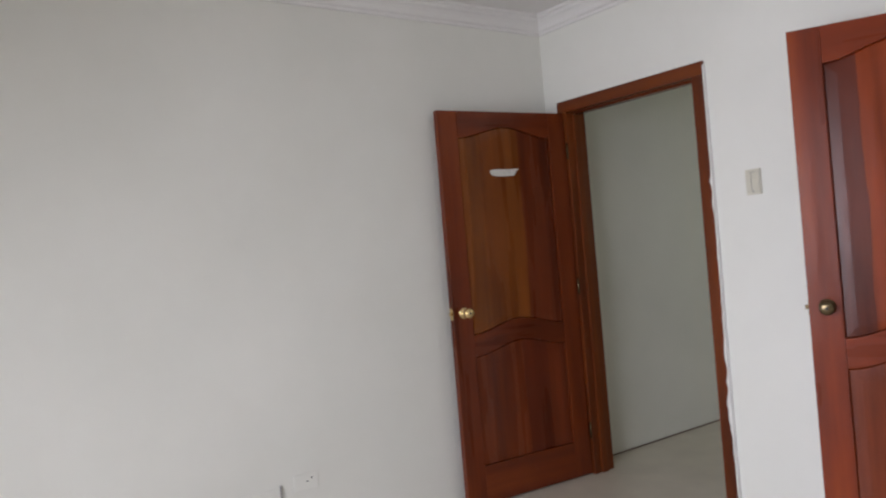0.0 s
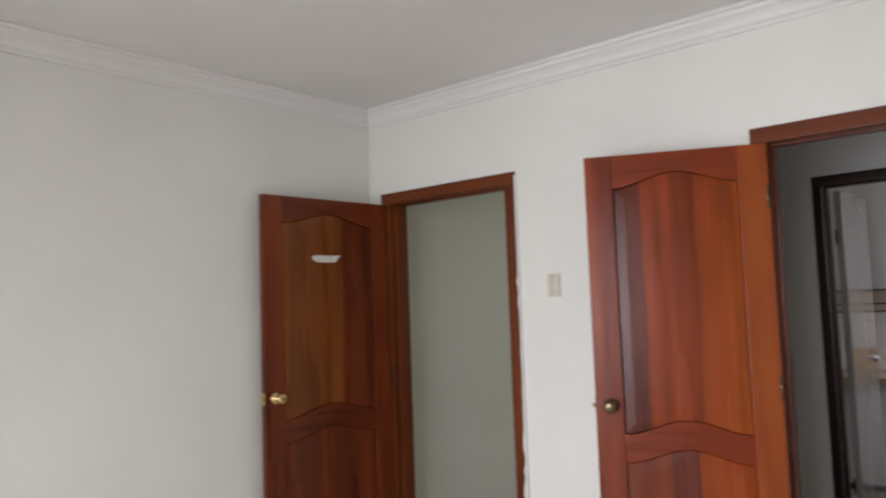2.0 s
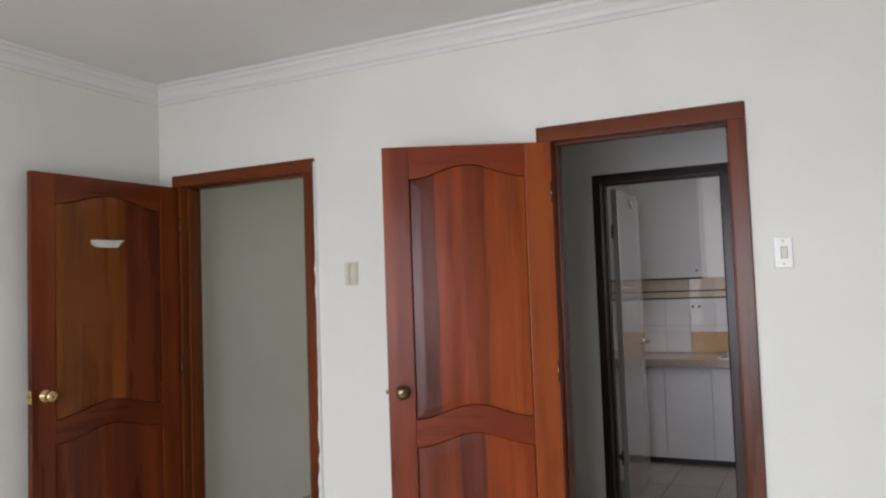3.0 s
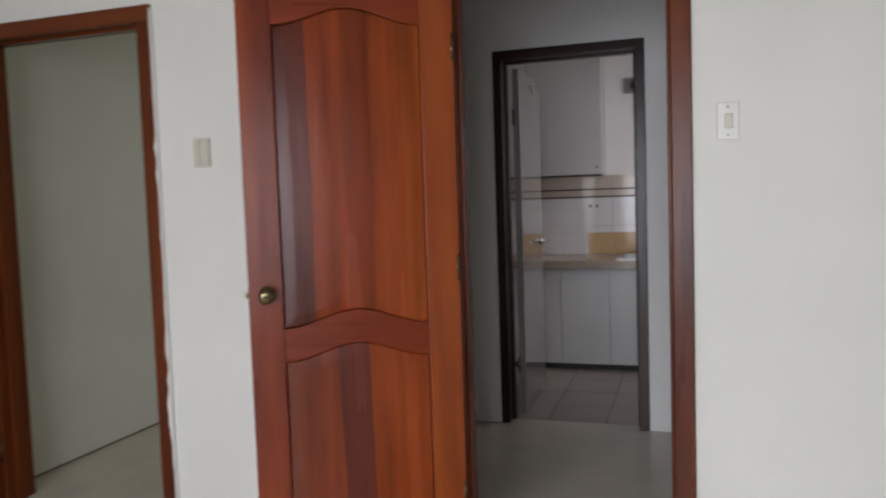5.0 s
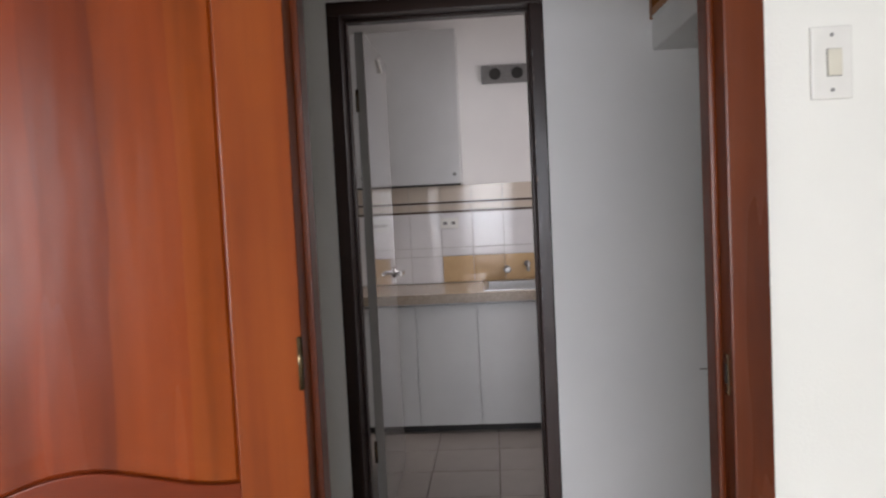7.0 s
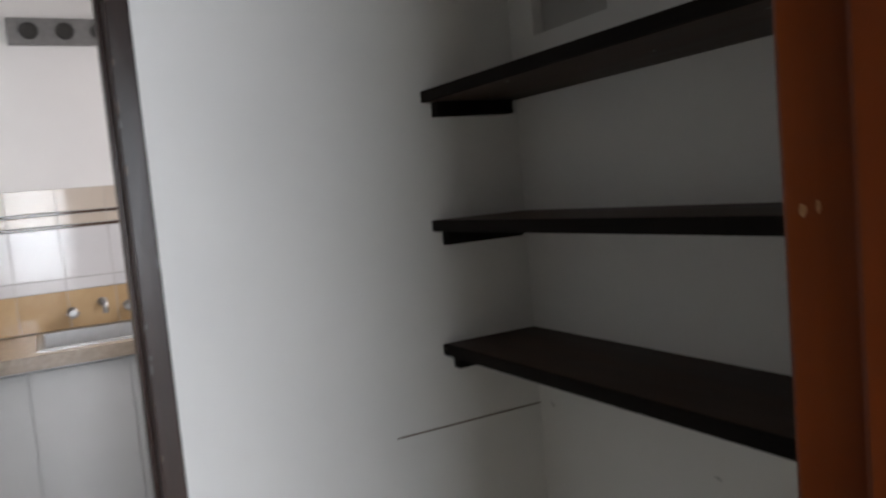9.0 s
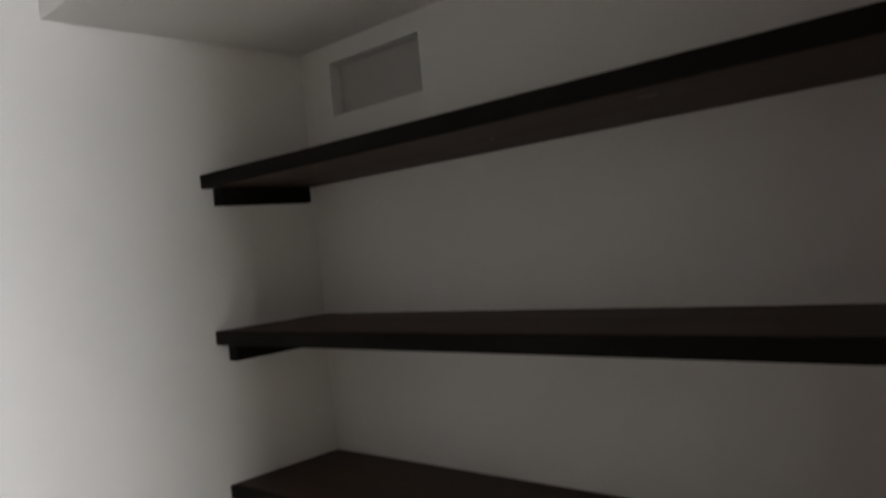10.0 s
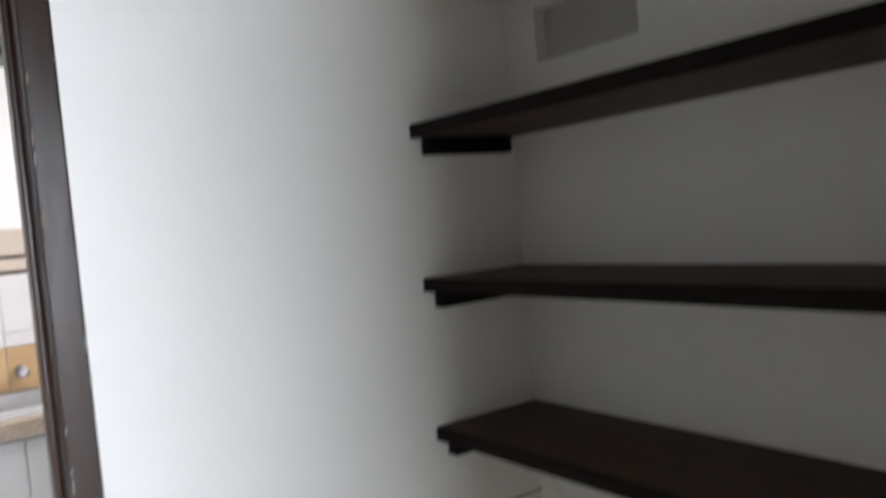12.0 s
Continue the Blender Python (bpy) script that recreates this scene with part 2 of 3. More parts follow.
def prism(outline, y0, y1, bevel=0.0):
    """A plate with the given (x, z) outline, from y0 to y1."""
    bm = bmesh.new()
    a = [bm.verts.new((x, y0, z)) for x, z in outline]
    b = [bm.verts.new((x, y1, z)) for x, z in outline]
    bm.faces.new(a), bm.faces.new(list(reversed(b)))
    k = len(a)
    for i in range(k):
        bm.faces.new((a[i], b[i], b[(i + 1) % k], a[(i + 1) % k]))
    bmesh.ops.recalc_face_normals(bm, faces=bm.faces)
    if bevel:
        es = [e for e in bm.edges if abs(e.verts[0].co.y - e.verts[1].co.y) < 1e-6]
        bmesh.ops.bevel(bm, geom=es, offset=bevel, segments=2, affect="EDGES", profile=0.6)
    return bm


def lathe(profile, axis="y", steps=24):
    """Turned shape; profile rows are (distance along axis, radius)."""
    bm = bmesh.new()
    rings = []
    for d, r in profile:
        ring = []
        for i in range(steps):
            a = 2 * math.pi * i / steps
            p = (r * math.cos(a), d, r * math.sin(a)) if axis == "y" else (r * math.cos(a), r * math.sin(a), d) if axis == "z" else (d, r * math.cos(a), r * math.sin(a))
            ring.append(bm.verts.new(p))
        rings.append(ring)
    for p, q in zip(rings, rings[1:]):
        for i in range(steps):
            bm.faces.new((p[i], p[(i + 1) % steps], q[(i + 1) % steps], q[i]))
    bm.faces.new(rings[0]), bm.faces.new(list(reversed(rings[-1])))
    bmesh.ops.recalc_face_normals(bm, faces=bm.faces)
    for f in bm.faces:
        f.smooth = len(f.verts) == 4
    return bm


def mesh_ob(name, bm, mat):
    me = bpy.data.meshes.new(name)
    bm.to_mesh(me)
    bm.free()
    me.materials.append(mat)
    return new(name, me)


def part(name, bm, mat, parent, label="", m=None):
    ob = mesh_ob(name, bm, mat)
    ob.parent = parent
    if m is not None:
        ob.matrix_local = m
    if label:
        ob["label"] = label
    return ob


def thing(name, m, label, category, group="", kind=""):
    ob = new(name)
    ob.empty_display_size = 0.1
    ob.matrix_world = m
    return tagged(ob, label, category, group, kind)


def structure(name, bm, mat, label, category):
    return tagged(mesh_ob(name, bm, mat), label, category, "", "structure")


# ---- large structure ----
structure("floor", boxes((WEST - 0.15, SOUTH - 0.15, -0.12, EAST + 0.15, WALL_A, 0.0), (WEST - 0.15, WALL_A, -0.12, HALL_E + 0.12, KIT_Y0 - 0.07, 0.0), (WEST - 0.15, KIT_Y0 - 0.07, -0.12, PART_X1, CORR_END + 0.15, 0.0)), M_FLOOR,
          "smooth beige floor of the rooms and hall", "floor")
structure("ceiling", boxes((WEST - 0.15, SOUTH - 0.15, CEIL, EAST + 0.15, WALL_A, CEIL + 0.12), (WEST - 0.15, WALL_A, CEIL, HALL_E + 0.15, KIT_Y0, CEIL + 0.12), (WEST - 0.15, KIT_Y0, CEIL, KIT_E + 0.15, CORR_END + 0.15, CEIL + 0.12)), M_CEIL, "off-white plastered flat ceiling", "ceiling")
d1a, d1b = D1[0] + 0.004, D1[1] - 0.004
d2a, d2b = D2[0] + 0.004, D2[1] - 0.004
structure("wall_north", boxes(
    (WEST, 0, 0, d1a, WALL_A, CEIL), (d1a, 0, D1[2] - 0.004, d1b, WALL_A, CEIL), (d1b, 0, 0, d2a, WALL_A, CEIL),
    (d2a, 0, D2[2] - 0.004, d2b, WALL_A, CEIL), (d2b, 0, 0, EAST, WALL_A, CEIL)), M_WALL, "off-white painted plaster wall with two doorways", "wall")
structure("wall_west", boxes((WEST - 0.15, SOUTH - 0.15, 0, WEST, CORR_END + 0.15, CEIL)), M_WALL, "plain off-white painted plaster wall", "wall")
structure("wall_east", boxes((EAST, SOUTH - 0.15, 0, EAST + 0.15, WALL_A, CEIL)), M_WALL, "plain off-white painted bedroom wall", "wall")
structure("wall_south", boxes(
    (WEST, SOUTH - 0.15, 0, WIN[0], SOUTH, CEIL), (WIN[1], SOUTH - 0.15, 0, EAST, SOUTH, CEIL),
    (WIN[0], SOUTH - 0.15, 0, WIN[1], SOUTH, WIN[2]), (WIN[0], SOUTH - 0.15, WIN[3], WIN[1], SOUTH, CEIL)), M_WALL, "off-white bedroom wall with a wide window", "wall")
dka, dkb = DK[0] + 0.004, DK[1] - 0.004
structure("wall_hall_north", boxes(
    (PART_X1, HALL_Y, 0, dka, KIT_Y0, CEIL), (dka, HALL_Y, DK[2] - 0.004, dkb, KIT_Y0, CEIL), (dkb, HALL_Y, 0, HALL_E + 0.15, KIT_Y0, CEIL)),
    M_HALLWALL, "white painted hall wall with the kitchen doorway", "wall")
structure("wall_partition", boxes((PART_X0, WALL_A, 0, PART_X1, CORR_END, CEIL)), M_WALL, "plain painted partition wall", "wall")
SKEW = pose(0, HALL_Y, 0, 0, 0, 1.2)   # the niche is slightly out of square
V = (1.246, 1.541, 1.673, 1.798)   # recess in the shelf wall: y0, y1, z0, z1
E0, E1 = WALL_A - 0.05 - HALL_Y, 0.02
V0, V1 = V[0] - HALL_Y, V[1] - HALL_Y


def wall_with_hole(ys, zs, depth):
    """One slab from x = 0 to depth with an opening in its middle field."""
    bm = bmesh.new()
    grid = {(i, k, f): bm.verts.new((f * depth, y, z)) for i, y in enumerate(ys) for k, z in enumerate(zs) for f in (0, 1)}
    for f in (0, 1):
        for i in range(3):
            for k in range(3):
                if (i, k) != (1, 1):
                    bm.faces.new([grid[i, k, f], grid[i + 1, k, f], grid[i + 1, k + 1, f], grid[i, k + 1, f]])
    rim = [(i, 0) for i in range(3)] + [(3, k) for k in range(3)] + [(i, 3) for i in (3, 2, 1)] + [(0, k) for k in (3, 2, 1)]
    for loop in (rim, [(1, 1), (2, 1), (2, 2), (1, 2)]):
        for a, b in zip(loop, loop[1:] + loop[:1]):
            bm.faces.new([grid[(*a, 0)], grid[(*b, 0)], grid[(*b, 1)], grid[(*a, 1)]])
    bmesh.ops.recalc_face_normals(bm, faces=bm.faces)
    return bm


wall_he = structure("wall_hall_east", wall_with_hole((E0, V0, V1, E1), (0, V[2], V[3], CEIL), 0.08), M_HALLWALL, "white painted wall behind the shelves with a shallow recess", "wall")
part("recess_back", boxes((0.035, V0 + 0.0005, V[2] + 0.0005, 0.078, V1 - 0.0005, V[3] - 0.0005)), M_CEMENT, wall_he, "bare grey cement recess")
wall_he.matrix_world = Matrix.Translation((HALL_E, 0, 0)) @ SKEW
structure("wall_kitchen_north", boxes((KIT_W, KIT_Y1, 0, KIT_E, KIT_Y1 + 0.15, CEIL)), M_HALLWALL, "white kitchen wall behind the worktop", "wall")
structure("wall_kitchen_west", boxes((PART_X1, KIT_Y0, 0, KIT_W, KIT_Y1 + 0.15, CEIL)), M_HALLWALL, "plain white kitchen wall", "wall")
structure("wall_kitchen_east", boxes(
    (KIT_E, KIT_Y0, 0, KIT_E + 0.15, 2.2, CEIL), (KIT_E, 3.3, 0, KIT_E + 0.15, KIT_Y1 + 0.15, CEIL),
    (KIT_E, 2.2, 0, KIT_E + 0.15, 3.3, 1.15), (KIT_E, 2.2, 2.3, KIT_E + 0.15, 3.3, CEIL)), M_HALLWALL, "white kitchen wall with a window", "wall")
structure("wall_corridor_end", boxes(
    (WEST, CORR_END, 0, -2.05, CORR_END + 0.15, CEIL), (-1.3, CORR_END, 0, PART_X0, CORR_END + 0.15, CEIL),
    (-2.05, CORR_END, 0, -1.3, CORR_END + 0.15, 1.05), (-2.05, CORR_END, 2.15, -1.3, CORR_END + 0.15, CEIL)), M_WALL, "unseen painted corridor end wall with an assumed window", "wall")


def window(name, x0, x1, z0, z1, m, label):
    """Framed sliding window in the plane y = 0 of m."""
    w = thing(name, m, label, "window", "", "structure")
    part("window_frame", boxes((x0, -0.03, z0, x0 + 0.045, 0.03, z1), (x1 - 0.045, -0.03, z0, x1, 0.03, z1), (x0 + 0.045, -0.03, z0, x1 - 0.045, 0.03, z0 + 0.045), (x0 + 0.045, -0.03, z1 - 0.045, x1 - 0.045, 0.03, z1)), M_ALU, w)
    mid = (x0 + x1) / 2
    part("mullion", boxes((mid - 0.025, -0.025, z0 + 0.045, mid + 0.025, 0.025, z1 - 0.045)), M_ALU, w)
    for a, b in ((x0 + 0.045, mid - 0.025), (mid + 0.025, x1 - 0.045)):
        p = part("pane", boxes((a, -0.003, z0 + 0.045, b, 0.003, z1 - 0.045)), M_GLASS, w)
        p.visible_shadow = False


window("window_1", *WIN, pose(0, SOUTH - 0.08, 0), "metal-framed sliding window in the bedroom wall")
window("window_2", -0.55, 0.55, 1.15, 2.3, pose(KIT_E + 0.08, 2.75, 0, 0, 0, 90), "metal-framed sliding kitchen window")
# assumed window, out of view, added to go with the corridor lamp
window("assumed_corridor_window", -2.05, -1.3, 1.05, 2.15, pose(0, CORR_END + 0.08, 0), "assumed metal-framed window at the unseen corridor end")


def cornice(name, x0, y0, x1, y1, inward):
    """Stepped crown moulding from one corner to another; inward is the side that faces the space."""
    prof = [(0, -0.095), (0.012, -0.095), (0.014, -0.082), (0.028, -0.074), (0.036, -0.055), (0.050, -0.040), (0.066, -0.030), (0.070, -0.018), (0.088, -0.014), (0.092, -0.002), (0, -0.002)]
    bm = bmesh.new()
    ends = []
    d = Vector((x1 - x0, y1 - y0, 0)).normalized()
    nrm = Vector((*inward, 0))
    for p, sgn in ((Vector((x0, y0, CEIL)), 1), (Vector((x1, y1, CEIL)), -1)):
        ends.append([bm.verts.new(p + nrm * (u + 0.001) + d * sgn * (u * MITRE) + Vector((0, 0, v))) for u, v in prof])
    k = len(prof)
    for i in range(k):
        bm.faces.new((ends[0][i], ends[0][(i + 1) % k], ends[1][(i + 1) % k], ends[1][i]))
    bm.faces.new(ends[0]), bm.faces.new(list(reversed(ends[1])))
    bmesh.ops.recalc_face_normals(bm, faces=bm.faces)
    return structure(name, bm, M_CORNICE, "white stepped plaster cornice under the ceiling", "cornice")


MITRE = 1.0
for x0, y0, x1, y1, inward in (
        (WEST, 0, EAST, 0, (0, -1)), (WEST, SOUTH, WEST, 0, (1, 0)), (WEST, SOUTH, EAST, SOUTH, (0, 1)), (EAST, SOUTH, EAST, 0, (-1, 0)),
        (PART_X1, HALL_Y, HALL_E, HALL_Y, (0, -1)), (PART_X1, WALL_A, HALL_E, WALL_A, (0, 1)), (HALL_E, WALL_A, HALL_E, HALL_Y, (-1, 0)), (PART_X1, WALL_A, PART_X1, HALL_Y, (1, 0)),
        (KIT_W, KIT_Y1, KIT_E, KIT_Y1, (0, -1))):
    cornice("trim", x0, y0, x1, y1, inward)


# thin brown line where the corridor wall meets the floor
structure("floor_joint_strip", boxes((WEST, WALL_A + 0.02, 0.0005, WEST + 0.005, CORR_END, 0.008)), M_STAIN, "thin brown joint line along the corridor floor", "joint")

# ---- door frames and leaves ----
def door_frame(name, span, depth0, depth1, mat, mat_head, label, stop0, stop1, face):
    x0, x1, top = span
    f = thing(name, pose(0, 0, 0), label, "door frame", "", "structure")
    part("jamb", boxes((x0, depth0, 0, x0 + face, depth1, top - face), bevel=0.004), mat, f)
    part("jamb", boxes((x1 - face, depth0, 0, x1, depth1, top - face), bevel=0.004), mat, f)
    part("head", boxes((x0, depth0, top - face, x1, depth1, top), bevel=0.004), mat_head, f)
    s = 0.012
    part("stop", boxes((x0 + face - 0.001, stop0, 0, x0 + face + s, stop1, top - face - s), bevel=0.003), mat, f)
    part("stop", boxes((x1 - face - s, stop0, 0, x1 - face + 0.001, stop1, top - face - s), bevel=0.005), mat, f)
    part("stop", boxes((x0 + face, stop0, top - face - s, x1 - face, stop1, top - face + 0.001), bevel=0.003), mat_head, f)
    return f


frame_1 = door_frame("door_frame_1", D1, -0.014, WALL_A + 0.015, M_FRAME, M_FRAME_H, "reddish-brown varnished wooden door frame with ragged plaster edges", 0.036, 0.085, 0.064)
frame_2 = door_frame("door_frame_2", D2, -0.014, WALL_A + 0.015, M_FRAME, M_FRAME_H, "reddish-brown varnished wooden door frame beside the shelf niche", 0.036, 0.085, 0.064)
frame_k = door_frame("door_frame_3", DK, HALL_Y - 0.014, KIT_Y0 + 0.014, M_KFRAME, M_KFRAME_H, "dark brown wooden frame of the kitchen doorway", HALL_Y + 0.06, HALL_Y + 0.11, 0.052)


def strike(parent, x, y, z, side):
    part("strike_plate", boxes((x - 0.002 if side < 0 else x, y - 0.012, z - 0.034, x if side < 0 else x + 0.002, y + 0.012, z + 0.034), bevel=0.0008), M_BRONZE, parent, "small aged brass strike plate")
    part("strike_hole", boxes((x - 0.0026 if side < 0 else x + 0.0021, y - 0.008, z - 0.016, x - 0.0021 if side < 0 else x + 0.0026, y + 0.008, z + 0.016)), M_DARK, parent)


strike(frame_2, D2[1] - FACE, 0.016, 1.0, -1)
for dy, dz, w in ((0.012, 0.0, 0.003), (0.022, -0.002, 0.005)):
    x = D2[1] - FACE
    part("chip", prism([(-w / 2, 0), (0, -0.003), (w / 2, 0.001), (w / 3, 0.004), (-w / 3, 0.005)], 0, 0.0008), M_BARE, frame_2, "bare wood chip", pose(x - 0.0006, 0.10 + dy, 1.258 + dz, 0, 0, -90))
for z in (0.25, 1.05, 1.80):
    for f, x in ((frame_1, D1[0] + FACE), (frame_2, D2[0] + FACE)):
        part("hinge", lathe([(z - 0.045, 0.006), (z + 0.045, 0.006)], "z", 12), M_BRONZE, f, "", pose(x - 0.004, -0.020, 0))


# pale scuffs along the worn edges of the kitchen frame
wear = random.Random(5)
for i in range(16):
    z, ln, edge = wear.uniform(0.7, 1.95), wear.uniform(0.008, 0.035), wear.choice((0.004, 0.006, 0.046, 0.049))
    part("scuff", prism([(-0.0012, 0), (0.001, ln * 0.1), (0.0016, ln * 0.6), (0.0002, ln), (-0.0014, ln * 0.5)], 0, 0.0006), M_STAIN if i % 3 else M_GREY, frame_k, "", pose(DK[1] - 0.052 + edge, HALL_Y - 0.0146, z))


def bell(s):
    return math.sin(math.pi * s) ** 2


def panelled_door(name, m, w, h, label, knob_mat, knob_label, group, mats):
    """Leaf with arched flat panels; hinge line at x = 0, room face at y = 0."""
    t, st = 0.036, 0.112
    m_hinge, m_lock, m_rail, m_upper, m_lower = mats
    zb, zl, zu, zt = 0.20, 0.755, 0.866, 1.875
    arch = 0.055
    door = thing(name, m, label, "door", group)
    x0, x1 = st, w - st
    steps = [i / 20 for i in range(21)]
    part("stile", boxes((0, -t, 0.008, st, 0, h), bevel=0.0022), m_hinge, door)
    part("stile", boxes((x1, -t, 0.008, w, 0, h), bevel=0.0022), m_lock, door)
    part("bottom_rail", boxes((x0, -t, 0.008, x1, 0, zb), bevel=0.0022), m_rail, door)

    def curve(z, rise):
        return [(x0 + (x1 - x0) * s, z + rise * bell(s)) for s in steps]
    part("lock_rail", prism(curve(zl, arch) + list(reversed(curve(zu, arch))), -t, 0, 0.0022), m_rail, door)
    part("top_rail", prism(curve(zt, arch) + [(x1, h), (x0, h)], -t, 0, 0.0022), m_rail, door)

    def raised(z0, r0, z1, r1):
        """Field behind a narrow groove and a shallow bevel, on both faces."""
        bm = bmesh.new()

        def loop(margin, y):
            a, b = x0 + margin, x1 - margin
            low = [(a + (b - a) * s, z0 + margin + r0 * bell(s)) for s in steps]
            top = [(a + (b - a) * s, z1 - margin + r1 * bell(s)) for s in reversed(steps)]
            return [bm.verts.new((x, y, z)) for x, z in low + top]
        loops = [loop(0.044, -t + 0.0050), loop(0.006, -t + 0.0072), loop(0.001, -t + 0.012), loop(-0.004, -t + 0.014),
                 loop(-0.004, -0.014), loop(0.001, -0.012), loop(0.006, -0.0072), loop(0.044, -0.0050)]
        k = len(loops[0])
        for p, q in zip(loops, loops[1:]):
            for i in range(k):
                bm.faces.new((p[i], p[(i + 1) % k], q[(i + 1) % k], q[i]))
        bm.faces.new(loops[0]), bm.faces.new(list(reversed(loops[-1])))
        bmesh.ops.recalc_face_normals(bm, faces=bm.faces)
        return bm
    part("upper_panel", raised(zu, arch, zt, arch), m_upper, door, "arched flat panel of glued boards")
    part("lower_panel", raised(zb, 0.0, zl, arch), m_lower, door, "flat panel with an arched top")
    prof = [(0.0, 0.030), (0.004, 0.030), (0.007, 0.024), (0.010, 0.013), (0.026, 0.012), (0.032, 0.020), (0.040, 0.026), (0.050, 0.027), (0.058, 0.024), (0.062, 0.016), (0.063, 0.006)]
    k = part("knob", lathe(prof), knob_mat, door, knob_label, pose(w - 0.062, 0, 0.985))
    part("keyhole", lathe([(0.060, 0.006), (0.0645, 0.005)], "y", 12), M_DARK, k)
    part("knob", lathe(prof), knob_mat, door, knob_label, pose(w - 0.062, -t, 0.985, 180, 0, 0))
    part("latch_plate", boxes((w - 0.0005, -t / 2 - 0.012, 0.955, w + 0.0015, -t / 2 + 0.012, 1.015), bevel=0.0005), knob_mat, door)
    part("latch_bolt", prism([(0, -0.009), (0.011, -0.008), (0.012, 0.008), (0, 0.009)], -0.006, 0.006, 0.001), knob_mat, door, "", pose(w + 0.001, -t / 2, 0.985))
    return door


leaf_1 = panelled_door("wooden_door", pose(-2.066, -0.022, 0, 0, 0, -94.6), 0.815, 2.012,
                       "open reddish-brown wooden door with arched panels against the wall", M_BRASS, "shiny brass knob", "bedroom doors", (M_DOOR_A, M_DOOR_A, M_DOOR_AH, M_PANEL_A, M_PANEL_AL))
leaf_2 = panelled_door("wooden_door", pose(0.066, -0.022, 0, 0, 0, -154.2), 0.715, 2.012,
                       "open reddish-brown wooden door with aged brass knob beside the hall", M_BRONZE, "aged dark brass knob", "bedroom doors", (M_DOOR_O, M_DOOR, M_DOOR_H, M_PANEL_B, M_PANEL_BL))

# torn paper sticker on the first leaf
bm = prism([(0.0, 0.0), (0.03, -0.004), (0.13, -0.003), (0.16, -0.006), (0.19, -0.005), (0.17, 0.008), (0.155, 0.030), (0.10, 0.034), (0.03, 0.032), (0.004, 0.020)], 0, 0.0012)
sticker = mesh_ob("paper_sticker", bm, M_PAPER)
sticker.matrix_world = leaf_1.matrix_world @ pose(0.52, -0.0035, 1.705, 0, 180, 0)
tagged(sticker, "torn white paper sticker on the wooden door", "sticker")


def ragged_strip(name, x, z0, z1, side, y, seed):
    """Rough plaster smeared along a jamb's outer edge."""
    rnd = random.Random(seed)
    n = int((z1 - z0) / 0.022)
    bm = bmesh.new()
    rows, drift = [], 0.0
    for i in range(n + 1):
        z = z0 + (z1 - z0) * i / n
        drift = drift * 0.82 + rnd.uniform(-0.0055, 0.0055)
        inn = x - side * (0.002 + max(-0.001, drift + rnd.uniform(-0.001, 0.002)))
        out = x + side * (0.007 + rnd.uniform(0, 0.003))
        rows.append([bm.verts.new((inn, y, z)), bm.verts.new((x + side * 0.006, y - 0.003, z)), bm.verts.new((out, -0.0006, z)), bm.verts.new((inn, y + 0.006, z))])
    for p, q in zip(rows, rows[1:]):
        for i in range(3):
            bm.faces.new((p[i], p[i + 1], q[i + 1], q[i]))
        bm.faces.new((p[3], p[0], q[0], q[3]))
    bmesh.ops.recalc_face_normals(bm, faces=bm.faces)
    return structure(name, bm, M_RAW, "rough white plaster patched along the door frame", "plaster edge")


for dz, w, h in ((0.74, 0.007, 0.030), (0.79, 0.010, 0.018), (0.84, 0.006, 0.034), (0.98, 0.011, 0.022), (1.02, 0.007, 0.030)):
    part("splinter", prism([(0.002, 0), (-w * 0.6, h * 0.2), (-w, h * 0.55), (-w * 0.4, h * 0.7), (0.002, h)], 0, 0.014), M_FRAME, frame_1, "splintered wood at the latch", pose(D1[1] - FACE - 0.012, 0.07, dz))
ragged_strip("trim", D1[1], 0.0, 2.06, 1, -0.0155, 3)

# glossy white kitchen door, open into the kitchen; its shade is in the paint colour
kleaf = thing("kitchen_door", pose(-0.136, KIT_Y0 + 0.018, 0, 0, 0, 90.5), "open glossy off-white flush kitchen door with chrome lever", "door")
part("panel", boxes((0, -0.038, 0.008, 0.675, 0, 2.02), bevel=0.003), M_WHITE_SHADED, kleaf)
lever = part("lever_handle", lathe([(0, 0.026), (0.008, 0.026), (0.010, 0.011), (0.045, 0.010), (0.050, 0.006)]), M_STEEL, kleaf, "chrome lever handle", pose(0.61, -0.038, 0.99, 180, 0, 0))
part("grip", boxes((-0.105, 0.036, -0.010, 0.010, 0.050, 0.010), bevel=0.004), M_STEEL, lever)
part("coat_hook", boxes((-0.05, -0.012, -0.007, 0.05, 0.0, 0.007), bevel=0.004), M_CLEAR, kleaf, "small white coat hook", pose(0.40, -0.0385, 1.955, 0, 25, 0))
part("hinge", lathe([(0.25, 0.007), (0.34, 0.007)], "z", 12), M_BRONZE, kleaf)
part("hinge", lathe([(1.70, 0.007), (1.79, 0.007)], "z", 12), M_BRONZE, kleaf)


